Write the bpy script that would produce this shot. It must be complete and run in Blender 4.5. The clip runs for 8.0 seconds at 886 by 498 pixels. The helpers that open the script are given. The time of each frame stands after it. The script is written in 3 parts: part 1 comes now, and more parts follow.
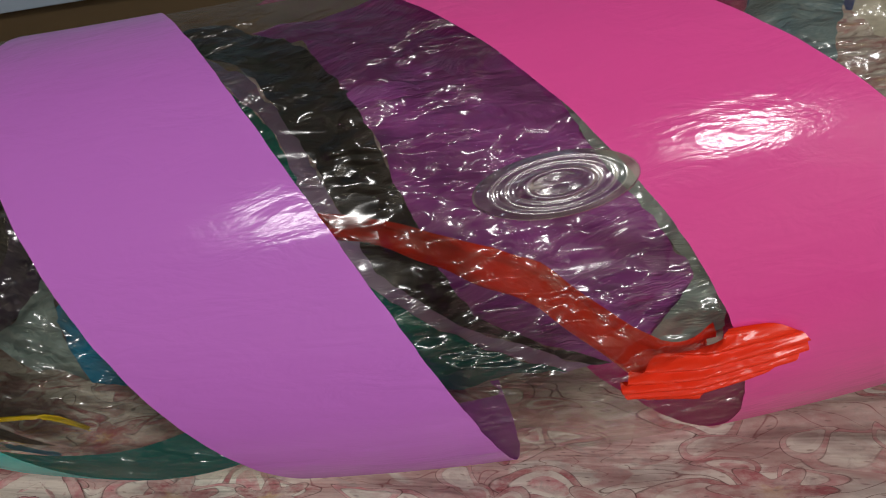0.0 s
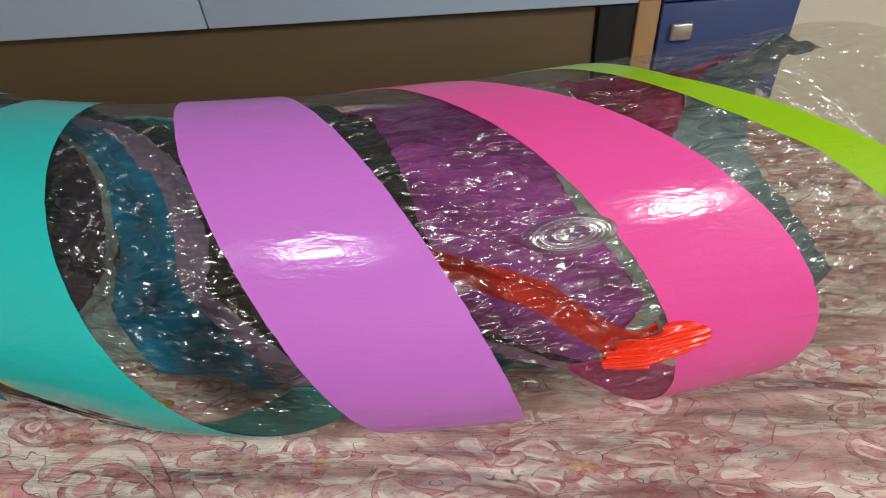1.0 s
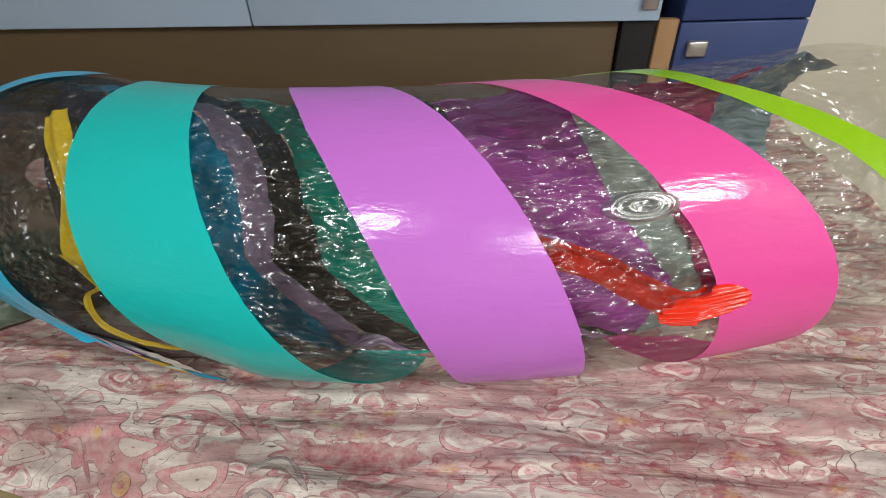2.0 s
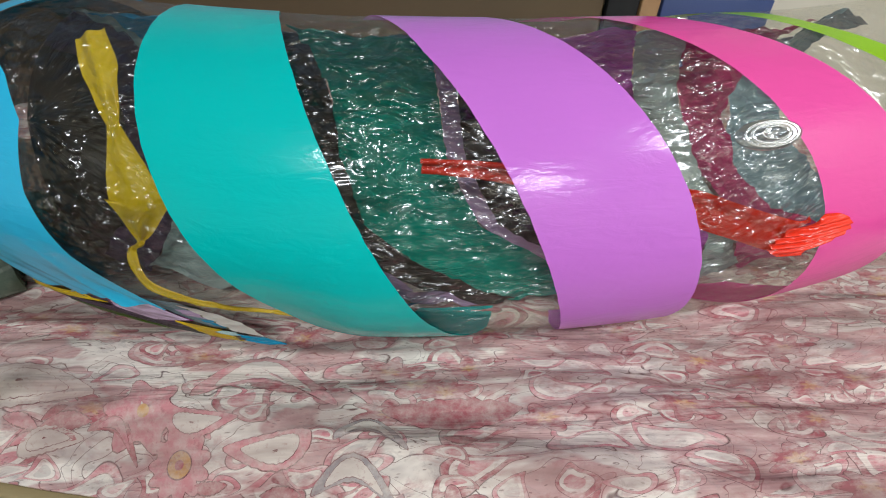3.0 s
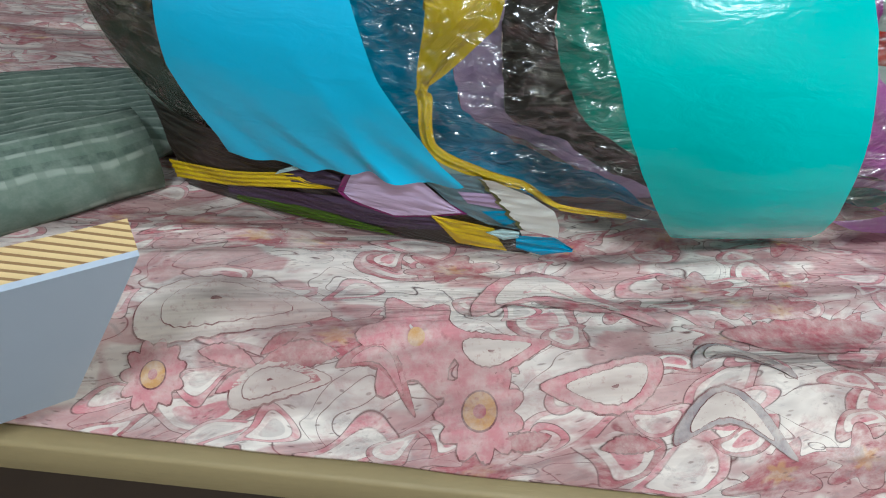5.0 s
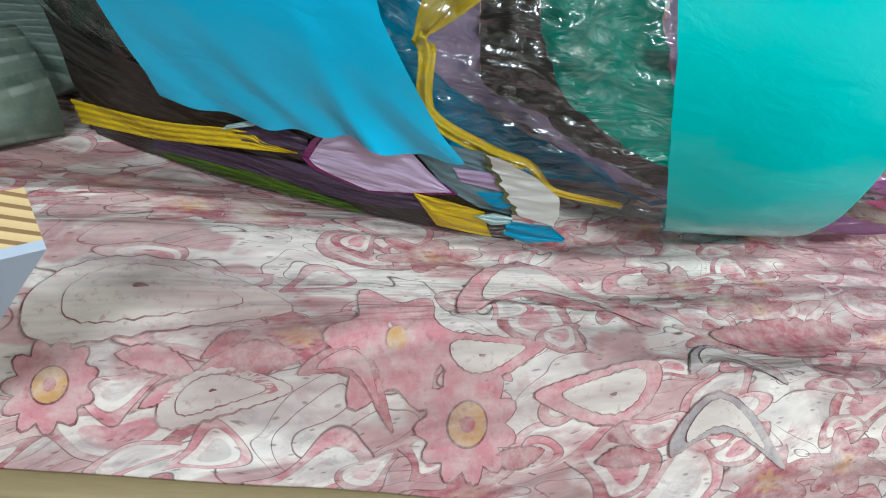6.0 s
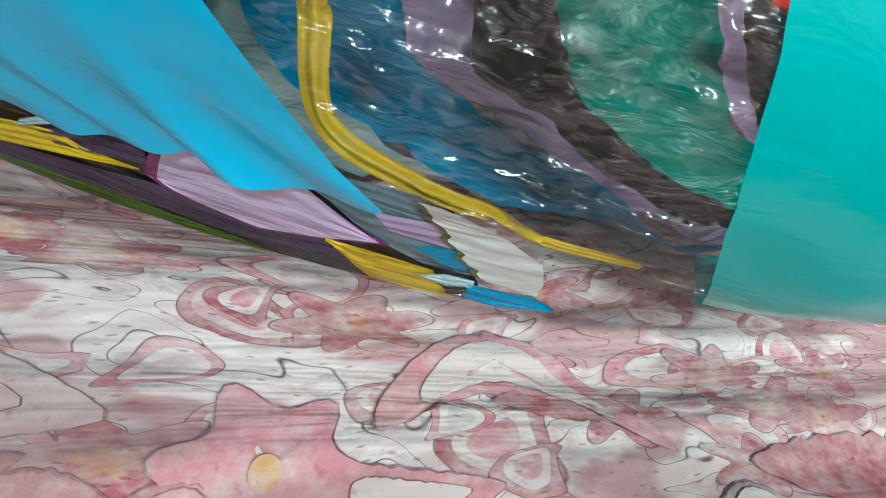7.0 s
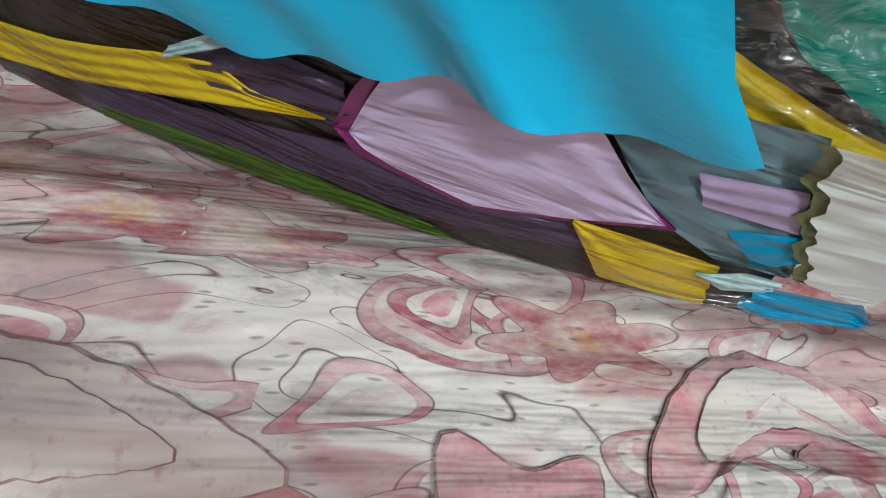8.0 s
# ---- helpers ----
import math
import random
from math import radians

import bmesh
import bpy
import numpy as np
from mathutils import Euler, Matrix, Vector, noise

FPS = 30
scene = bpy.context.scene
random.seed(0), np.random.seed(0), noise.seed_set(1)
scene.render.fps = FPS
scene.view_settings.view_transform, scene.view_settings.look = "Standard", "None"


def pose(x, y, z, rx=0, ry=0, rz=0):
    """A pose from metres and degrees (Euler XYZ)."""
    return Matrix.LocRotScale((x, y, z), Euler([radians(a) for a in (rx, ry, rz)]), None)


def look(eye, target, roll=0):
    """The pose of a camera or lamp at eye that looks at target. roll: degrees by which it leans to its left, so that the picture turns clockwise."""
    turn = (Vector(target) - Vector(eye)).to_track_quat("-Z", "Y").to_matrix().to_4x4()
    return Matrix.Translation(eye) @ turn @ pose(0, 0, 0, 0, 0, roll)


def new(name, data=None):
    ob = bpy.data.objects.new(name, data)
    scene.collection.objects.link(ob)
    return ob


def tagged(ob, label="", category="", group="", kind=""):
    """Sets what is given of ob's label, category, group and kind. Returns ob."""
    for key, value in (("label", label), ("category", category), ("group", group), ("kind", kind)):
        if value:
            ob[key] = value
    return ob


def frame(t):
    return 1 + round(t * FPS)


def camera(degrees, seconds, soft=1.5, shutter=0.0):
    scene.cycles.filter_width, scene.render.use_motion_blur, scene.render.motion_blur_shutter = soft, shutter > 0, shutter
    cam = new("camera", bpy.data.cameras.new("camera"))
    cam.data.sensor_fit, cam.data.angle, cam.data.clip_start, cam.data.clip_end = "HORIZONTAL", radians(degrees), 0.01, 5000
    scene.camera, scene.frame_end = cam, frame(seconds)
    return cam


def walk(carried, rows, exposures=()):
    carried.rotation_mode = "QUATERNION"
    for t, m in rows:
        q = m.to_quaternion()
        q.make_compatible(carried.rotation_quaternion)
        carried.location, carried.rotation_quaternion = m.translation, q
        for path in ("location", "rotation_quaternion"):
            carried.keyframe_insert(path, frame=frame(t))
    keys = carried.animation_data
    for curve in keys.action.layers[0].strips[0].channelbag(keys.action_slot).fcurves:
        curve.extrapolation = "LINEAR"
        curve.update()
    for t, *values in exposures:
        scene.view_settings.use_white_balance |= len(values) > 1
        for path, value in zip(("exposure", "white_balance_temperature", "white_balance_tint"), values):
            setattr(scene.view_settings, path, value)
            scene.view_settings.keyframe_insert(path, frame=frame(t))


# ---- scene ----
cam = camera(82.0, 8.0, 1.1)
PATH = [
    (0, (0.481, -0.263, 0.472), (0.086, 1.192, -0.843), -13.4),
    (0.5, (0.453, -0.335, 0.545), (0.249, 1.168, -0.758), -6.9),
    (1, (0.431, -0.398, 0.586), (0.205, 1.148, -0.662), -6.6),
    (1.5, (0.332, -0.483, 0.623), (0.102, 1.087, -0.593), -4.7),
    (1.7, (0.341, -0.490, 0.618), (0.117, 1.081, -0.598), -4.3),
    (2.8, (0.210, -0.518, 0.573), (0.263, 1.027, -0.696), 0.7),
    (3, (0.126, -0.513, 0.548), (0.247, 1.039, -0.708), 2.2),
    (3.5, (-0.039, -0.462, 0.492), (0.240, 1.004, -0.840), 7.4),
    (4, (-0.165, -0.458, 0.404), (0.161, 1.064, -0.853), 7.7),
    (4.5, (-0.224, -0.421, 0.357), (0.142, 1.075, -0.918), 8.6),
    (4.7, (-0.238, -0.419, 0.343), (0.097, 1.093, -0.923), 7.5),
    (5.8, (-0.272, -0.363, 0.309), (0.234, 1.011, -1.054), 13.6),
    (6, (-0.285, -0.346, 0.290), (0.365, 1.009, -1.031), 18.6),
    (6.5, (-0.189, -0.289, 0.324), (0.467, 0.976, -1.080), 23.0),
    (7, (-0.198, -0.227, 0.249), (0.394, 1.080, -1.144), 22.1),
    (7.5, (-0.235, -0.189, 0.190), (0.226, 1.145, -1.227), 18.0),
    (8, (-0.257, -0.166, 0.169), (0.131, 1.153, -1.284), 16.5),
]
EXPOSURE = [(0, -0.18, 6300, 10), (0.5, 0.1, 6300, 10), (1.5, 0.55, 6200, 9), (2.8, 0.58, 5800, 7), (4.5, 0.78, 5400, 4), (5.8, 0.95, 5300, 2), (6.5, 1.0, 5300, 2), (7, 1.05, 5300, 2), (8, 0.88, 5400, 3)]
walk(cam, [(t, look(eye, target, roll)) for t, eye, target, roll in PATH], EXPOSURE)

# ---- light, world, exposure ----
world = bpy.data.worlds.new("world")
scene.world = world
world.use_nodes = True
world.node_tree.nodes["Background"].inputs[0].default_value = (0.75, 0.8, 0.9, 1)
world.node_tree.nodes["Background"].inputs[1].default_value = 0.09


def area(name, eye, target, sx, sy, watts, colour):
    data = bpy.data.lights.new(name, "AREA")
    data.shape, data.size, data.size_y, data.energy, data.color = "RECTANGLE", sx, sy, watts, colour
    ob = new(name, data)
    ob.matrix_world = look(eye, target)
    return ob


LAMPS = [(-0.4, -1.9, 2.28, 0.6), (2.4, -1.3, 2.28, 0.6), (1.6, -3.3, 2.28, 0.6)]
for (lx, ly, lz, ll), power in zip(LAMPS, (31, 44, 36)):
    area("ceiling_light_glow", (lx, ly, lz - 0.055), (lx, ly, 0), ll, 0.12, power, (1.0, 0.96, 0.91))


# ---- node helpers and materials ----
def srgb(r, g, b):
    return tuple(((c / 255 + 0.055) / 1.055) ** 2.4 if c > 10 else c / 255 / 12.92 for c in (r, g, b)) + (1.0,)


class Net:
    def __init__(self, name):
        self.mat = bpy.data.materials.new(name)
        self.mat.use_nodes = True
        self.t = self.mat.node_tree
        self.t.nodes.clear()
        self.out = self.t.nodes.new("ShaderNodeOutputMaterial")

    def put(self, sock, val):
        if hasattr(val, "links"):
            self.t.links.new(val, sock)
        elif val is not None:
            sock.default_value = val

    def node(self, kind, ins=None, **props):
        n = self.t.nodes.new(kind)
        for k, v in props.items():
            setattr(n, k, v)
        for k, v in (ins or {}).items():
            self.put(n.inputs[k], v)
        return n

    def math(self, op, a, b=None, c=None, clamp=False):
        n = self.t.nodes.new("ShaderNodeMath")
        n.operation, n.use_clamp = op, clamp
        for i, v in enumerate((a, b, c)):
            if v is not None:
                self.put(n.inputs[i], v)
        return n.outputs[0]

    def mix(self, f, a, b, mode="MIX"):
        n = self.t.nodes.new("ShaderNodeMix")
        n.data_type, n.blend_type = "RGBA", mode
        self.put(n.inputs[0], f), self.put(n.inputs[6], a), self.put(n.inputs[7], b)
        return n.outputs[2]

    def ramp(self, f, stops, interp="LINEAR"):
        n = self.t.nodes.new("ShaderNodeValToRGB")
        n.color_ramp.interpolation = interp
        els = n.color_ramp.elements
        while len(els) < len(stops):
            els.new(0.5)
        for e, (p, c) in zip(els, stops):
            e.position, e.color = p, c if hasattr(c, "__len__") else (c, c, c, 1)
        self.put(n.inputs[0], f)
        return n.outputs[0]

    def coord(self, which="Object"):
        return self.node("ShaderNodeTexCoord").outputs[which]

    def mapped(self, vec, scale=(1, 1, 1), rot=(0, 0, 0)):
        return self.node("ShaderNodeMapping", {"Vector": vec, "Scale": scale, "Rotation": rot}).outputs[0]

    def noise(self, vec, scale, detail=3, rough=0.55, dist=0.0):
        return self.node("ShaderNodeTexNoise", {"Vector": vec, "Scale": scale, "Detail": detail, "Roughness": rough, "Distortion": dist})

    def bump(self, h, strength, dist, normal=None):
        return self.node("ShaderNodeBump", {"Height": h, "Strength": strength, "Distance": dist, "Normal": normal}).outputs[0]

    def bsdf(self, colour, rough=0.5, normal=None, metal=0.0, spec=0.5, **more):
        ins = {"Base Color": colour, "Roughness": rough, "Metallic": metal, "Specular IOR Level": spec}
        ins.update(more)
        n = self.node("ShaderNodeBsdfPrincipled", ins)
        if normal is not None:
            self.put(n.inputs["Normal"], normal)
        return n.outputs[0]

    def done(self, shader):
        self.t.links.new(shader, self.out.inputs[0])
        return self.mat


def vinyl(name, colour, rough=0.17, wrinkle=0.10):
    """Printed soft vinyl: even colour, gloss, faint drawn-out creases."""
    n = Net(name)
    uv = n.coord("UV")
    fine = n.noise(n.mapped(uv, (1.0, 7.0, 1)), 5.0, 4, 0.6).outputs[0]
    wide = n.noise(n.mapped(uv, (1.0, 3.0, 1)), 3.0, 2).outputs[0]
    col = n.mix(n.math("MULTIPLY", wide, 0.16), colour, tuple(c * 0.55 for c in colour[:3]) + (1,))
    pucker = n.noise(n.mapped(uv, (26.0, 60.0, 1)), 1.0, 4, 0.6, 0.6).outputs[0]
    nor = n.bump(pucker, 0.16, 0.006, n.bump(fine, wrinkle, 0.006))
    rg = n.math("ADD", n.math("MULTIPLY", wide, 0.12), rough - 0.05)
    back = n.node("ShaderNodeBsdfTranslucent", {"Color": colour}).outputs[0]
    return n.done(n.node("ShaderNodeMixShader", {0: 0.14, 1: n.bsdf(col, rg, nor, spec=0.45), 2: back}).outputs[0])


def crumpled(name, colour, rough=0.3, strength=0.7, dark=0.45):
    """Loose vinyl lying in folds."""
    n = Net(name)
    uv = n.coord("UV")
    folds = n.noise(n.mapped(uv, (9.0, 26.0, 1)), 1.0, 4, 0.6, 0.8).outputs[0]
    pleats = n.noise(n.mapped(uv, (3.0, 60.0, 1)), 1.0, 2, 0.5, 0.3).outputs[0]
    col = n.mix(n.math("MULTIPLY", folds, 0.55), colour, tuple(c * dark for c in colour[:3]) + (1,))
    nor = n.bump(pleats, strength * 0.5, 0.004, n.bump(folds, strength, 0.02))
    back = n.node("ShaderNodeBsdfTranslucent", {"Color": colour}).outputs[0]
    return n.done(n.node("ShaderNodeMixShader", {0: 0.2, 1: n.bsdf(col, rough, nor, spec=0.4), 2: back}).outputs[0])


def film(name, tint, gain=1.5, most=0.13):
    """Thin clear film: see-through, with gloss broken up by fine creases and small crinkles."""
    n = Net(name)
    uv = n.coord("UV")
    creases = n.noise(n.mapped(uv, (5.0, 70.0, 1)), 1.0, 1, 0.5, 0.4).outputs[0]
    dents = n.noise(n.mapped(uv, (34.0, 55.0, 1)), 1.0, 1.5, 0.5, 0.8).outputs[0]
    soft = n.node("ShaderNodeVectorMath", {0: uv, 1: n.node("ShaderNodeVectorMath", {0: n.noise(uv, 30.0, 2).outputs["Color"], 1: (0.03, 0.03, 0)}, operation="MULTIPLY").outputs[0]}, operation="ADD").outputs[0]
    facets = n.node("ShaderNodeTexVoronoi", {"Vector": n.mapped(soft, (38.0, 85.0, 1)), "Scale": 1.0}, voronoi_dimensions="2D", feature="SMOOTH_F1").outputs["Distance"]
    where = n.ramp(n.noise(uv, 14.0, 3).outputs[0], [(0.42, 0.10), (0.60, 1.0)])
    nor = n.bump(creases, 0.65, 0.006, n.bump(n.math("MULTIPLY", dents, n.math("ADD", n.math("MULTIPLY", where, 0.7), 0.3)), 0.85, 0.017))
    nor = n.bump(n.math("MULTIPLY", facets, where), 1.0, 0.016, nor)
    clear = n.node("ShaderNodeBsdfTransparent", {"Color": tint}).outputs[0]
    gloss = n.node("ShaderNodeBsdfGlossy", {"Color": (1, 1, 1, 1), "Roughness": 0.2, "Normal": nor}).outputs[0]
    fac = n.math("MINIMUM", n.math("MULTIPLY", n.node("ShaderNodeFresnel", {"IOR": 1.42, "Normal": nor}).outputs[0], gain * 1.9), most)
    return n.done(n.node("ShaderNodeMixShader", {0: fac, 1: clear, 2: gloss}).outputs[0])


def plain(name, colour, rough=0.5, vary=0.15, scale=6.0, bump=0.1, spec=0.4, metal=0.0, stretch=(1, 1, 1)):
    n = Net(name)
    ob = n.mapped(n.coord(), stretch)
    a, b = n.noise(ob, scale, 4).outputs[0], n.noise(ob, scale * 9, 3).outputs[0]
    col = n.mix(n.math("MULTIPLY", a, vary * 2), colour, tuple(c * 0.5 for c in colour[:3]) + (1,))
    return n.done(n.bsdf(col, n.math("ADD", n.math("MULTIPLY", b, 0.15), rough - 0.07), n.bump(b, bump, 0.003), metal, spec))


def paisley_sheet():
    """Cotton print of paisley drops and star flowers with dark outlines on cream."""
    n = Net("paisley_cotton")
    ob = n.coord()
    warp = n.noise(ob, 6.0, 3).outputs["Color"]
    soft = n.node("ShaderNodeVectorMath", {0: warp, 1: (0.06, 0.045, 0)}, operation="MULTIPLY").outputs[0]
    base = n.mapped(n.node("ShaderNodeVectorMath", {0: ob, 1: soft}, operation="ADD").outputs[0], (1.25, 2.9, 1))
    cream, grey = srgb(216, 206, 196), srgb(150, 140, 138)
    rose, pink, line = srgb(160, 92, 98), srgb(192, 126, 132), srgb(70, 36, 38)
    col = n.mix(n.ramp(n.noise(base, 9.0, 3).outputs[0], [(0.5, 0.0), (0.62, 1.0)]), cream, n.mix(0.5, cream, grey))
    # scrolling stems
    stem = n.noise(base, 7.0, 1, 0.4, 1.2).outputs[0]
    band = n.math("ABSOLUTE", n.math("SUBTRACT", n.math("FRACT", n.math("MULTIPLY", stem, 7.0)), 0.5))
    col = n.mix(n.ramp(band, [(0.0, 0.95), (0.040, 0.0)]), col, line)
    col = n.mix(n.math("MULTIPLY", n.ramp(n.noise(base, 6.0, 2, 0.5, 1.0).outputs[0], [(0.50, 0.0), (0.54, 1.0)]), 0.55), col, rose)

    def cells(scale, shift, kind, col):
        v = n.node("ShaderNodeVectorMath", {0: base, 1: shift}, operation="ADD").outputs[0]
        vor = n.node("ShaderNodeTexVoronoi", {"Vector": v, "Scale": scale, "Randomness": 0.75}, voronoi_dimensions="2D", feature="F1")
        rnd = n.node("ShaderNodeSeparateColor", {0: vor.outputs["Color"]})
        d = n.node("ShaderNodeVectorMath", {0: v, 1: vor.outputs["Position"]}, operation="SUBTRACT").outputs[0]
        d = n.node("ShaderNodeVectorMath", {0: d, 1: (scale, scale, 0)}, operation="MULTIPLY").outputs[0]
        spin = n.node("ShaderNodeVectorRotate", {"Vector": d, "Angle": n.math("MULTIPLY", rnd.outputs[0], 6.283)}, rotation_type="Z_AXIS").outputs[0]
        xyz = n.node("ShaderNodeSeparateXYZ", {0: spin})
        x, y = xyz.outputs[0], xyz.outputs[1]
        r = n.math("SQRT", n.math("ADD", n.math("MULTIPLY", x, x), n.math("MULTIPLY", y, y)))
        if kind == "star":
            ang = n.math("ARCTAN2", y, x)
            lobes = n.math("ADD", 0.33, n.math("MULTIPLY", n.math("COSINE", n.math("MULTIPLY", ang, 6.0)), 0.10))
            s = n.math("DIVIDE", r, lobes)
            inner, outer = n.mix(n.ramp(s, [(0.25, 0.0), (0.4, 1.0)]), srgb(186, 140, 98), rose), rose
        else:
            bend = n.math("ADD", x, n.math("MULTIPLY", n.math("MULTIPLY", y, y), 1.1))
            wide = n.math("MAXIMUM", n.math("ADD", 0.23, n.math("MULTIPLY", y, 0.28)), 0.03)
            ex, ey = n.math("DIVIDE", bend, wide), n.math("DIVIDE", y, 0.42)
            s = n.math("SQRT", n.math("ADD", n.math("MULTIPLY", ex, ex), n.math("MULTIPLY", ey, ey)))
            pick = n.math("GREATER_THAN", rnd.outputs[1], 0.5)
            outer = n.mix(pick, pink, rose)
            inner = n.mix(n.ramp(s, [(0.42, 0.0), (0.46, 1.0)]), n.mix(pick, n.mix(0.6, grey, cream), pink), cream)
            inner = n.mix(n.ramp(s, [(0.70, 0.0), (0.73, 1.0)]), inner, outer)
            ring = n.math("ABSOLUTE", n.math("SUBTRACT", s, 0.72))
            inner = n.mix(n.ramp(ring, [(0.0, 0.7), (0.035, 0.0)]), inner, line)
        wash = n.ramp(n.noise(v, 22.0, 5, 0.7).outputs[0], [(0.40, 0.0), (0.60, 1.0)])
        inner = n.mix(wash, inner, n.mix(0.7, inner, cream))
        inner = n.mix(n.ramp(n.noise(v, 13.0, 4, 0.7).outputs[0], [(0.52, 0.0), (0.66, 0.6)]), inner, rose)
        keep = n.math("GREATER_THAN", rnd.outputs[2], 0.5 if kind == "star" else 0.22)
        body = n.math("MULTIPLY", n.ramp(s, [(0.97, 1.0), (1.0, 0.0)]), keep)
        out = n.mix(body, col, inner)
        edge = n.math("ABSOLUTE", n.math("SUBTRACT", s, 1.0))
        return n.mix(n.math("MULTIPLY", n.ramp(edge, [(0.0, 0.9), (0.034, 0.0)]), keep), out, line)

    col = cells(6.0, (0.3, 0.7, 0), "drop", col)
    col = cells(10.5, (1.9, 0.2, 0), "drop", col)
    col = cells(7.0, (0.05, 0.33, 0), "star", col)
    tick = n.node("ShaderNodeTexVoronoi", {"Vector": n.mapped(base, (1.0, 1.9, 1)), "Scale": 26.0}, voronoi_dimensions="2D").outputs["Distance"]
    col = n.mix(n.ramp(tick, [(0.05, 0.5), (0.10, 0.0)]), col, line)
    weave = n.noise(n.mapped(ob, (1, 1, 1)), 420.0, 2).outputs[0]
    blot = n.noise(base, 42.0, 4, 0.7).outputs[0]
    col = n.mix(n.ramp(blot, [(0.48, 0.0), (0.68, 0.45)]), col, n.mix(0.6, col, cream))
    stain = n.noise(base, 19.0, 5, 0.75, 0.5).outputs[0]
    col = n.mix(n.ramp(stain, [(0.52, 0.0), (0.66, 0.35)]), col, rose)
    smudge = n.noise(base, 30.0, 5, 0.75, 0.8).outputs[0]
    col = n.mix(n.ramp(smudge, [(0.54, 0.0), (0.66, 0.5)]), col, grey)
    folds = n.noise(n.mapped(ob, (2.0, 15.0, 1), (0, 0, 0.06)), 1.0, 4, 0.55, 0.7).outputs[0]
    # dark streaks running with the folds: fold shading painted into the colour
    fold_shade = n.noise(n.mapped(ob, (4.0, 22.0, 1)), 1.0, 4, 0.6, 0.5).outputs[0]
    col = n.mix(n.ramp(fold_shade, [(0.42, 0.0), (0.68, 0.7)]), col, srgb(112, 80, 78))
    nor = n.bump(weave, 0.15, 0.001, n.bump(folds, 0.75, 0.02))
    return n.done(n.bsdf(col, 0.85, nor, spec=0.15))


def printed_ink(name, ink):
    """One ink of the print on washed cotton, under the same folds and painted fold shading as the sheet."""
    n = Net(name)
    ob = n.coord()
    cream = srgb(200, 188, 178)
    col = n.mix(n.ramp(n.noise(ob, 60.0, 5, 0.7).outputs[0], [(0.38, 0.0), (0.68, 0.7)]), ink, cream)
    col = n.mix(n.ramp(n.noise(ob, 150.0, 4, 0.7).outputs[0], [(0.56, 0.0), (0.70, 0.5)]), col, srgb(146, 96, 98))
    folds = n.noise(n.mapped(ob, (2.0, 15.0, 1), (0, 0, 0.06)), 1.0, 4, 0.55, 0.7).outputs[0]
    # same painted fold shading as on the sheet, so the ink matches
    fold_shade = n.noise(n.mapped(ob, (4.0, 22.0, 1)), 1.0, 4, 0.6, 0.5).outputs[0]
    col = n.mix(n.ramp(fold_shade, [(0.42, 0.0), (0.68, 0.7)]), col, srgb(112, 80, 78))
    nor = n.bump(n.noise(ob, 420.0, 2).outputs[0], 0.15, 0.001, n.bump(folds, 0.75, 0.02))
    return n.done(n.bsdf(col, 0.85, nor, spec=0.15))


def striped_cloth(name):
    n = Net(name)
    ob = n.coord()
    wob = n.noise(ob, 9.0, 3).outputs[0]
    x = n.node("ShaderNodeSeparateXYZ", {0: ob}).outputs[1]
    w = n.math("FRACT", n.math("ADD", n.math("MULTIPLY", x, 70.0), n.math("MULTIPLY", wob, 0.7)))
    c = n.ramp(w, [(0.0, srgb(92, 108, 96)), (0.42, srgb(104, 118, 106)), (0.5, srgb(140, 150, 138)), (0.62, srgb(140, 150, 138)), (0.7, srgb(80, 94, 84))])
    z = n.node("ShaderNodeSeparateXYZ", {0: ob}).outputs[0]
    cross = n.math("FRACT", n.math("ADD", n.math("MULTIPLY", z, 46.0), n.math("MULTIPLY", wob, 0.5)))
    c = n.mix(n.ramp(cross, [(0.0, 0.55), (0.3, 0.55), (0.36, 0.0), (0.95, 0.0)]), c, srgb(96, 110, 98))
    c = n.mix(n.ramp(n.noise(ob, 60.0, 4, 0.7).outputs[0], [(0.4, 0.0), (0.7, 0.6)]), c, srgb(128, 138, 126))
    nor = n.bump(n.noise(ob, 380, 2).outputs[0], 0.2, 0.001, n.bump(wob, 0.6, 0.03))
    return n.done(n.bsdf(c, 0.9, nor, spec=0.1))


def ply_edge():
    n = Net("plywood_edge")
    ob = n.coord()
    y = n.node("ShaderNodeSeparateXYZ", {0: ob}).outputs[1]
    w = n.math("FRACT", n.math("MULTIPLY", y, 300.0))
    c = n.ramp(w, [(0.0, srgb(196, 170, 120)), (0.6, srgb(205, 180, 128)), (0.68, srgb(130, 100, 62)), (0.95, srgb(130, 100, 62))])
    return n.done(n.bsdf(c, 0.7, n.bump(n.noise(ob, 200, 2).outputs[0], 0.3, 0.001)))


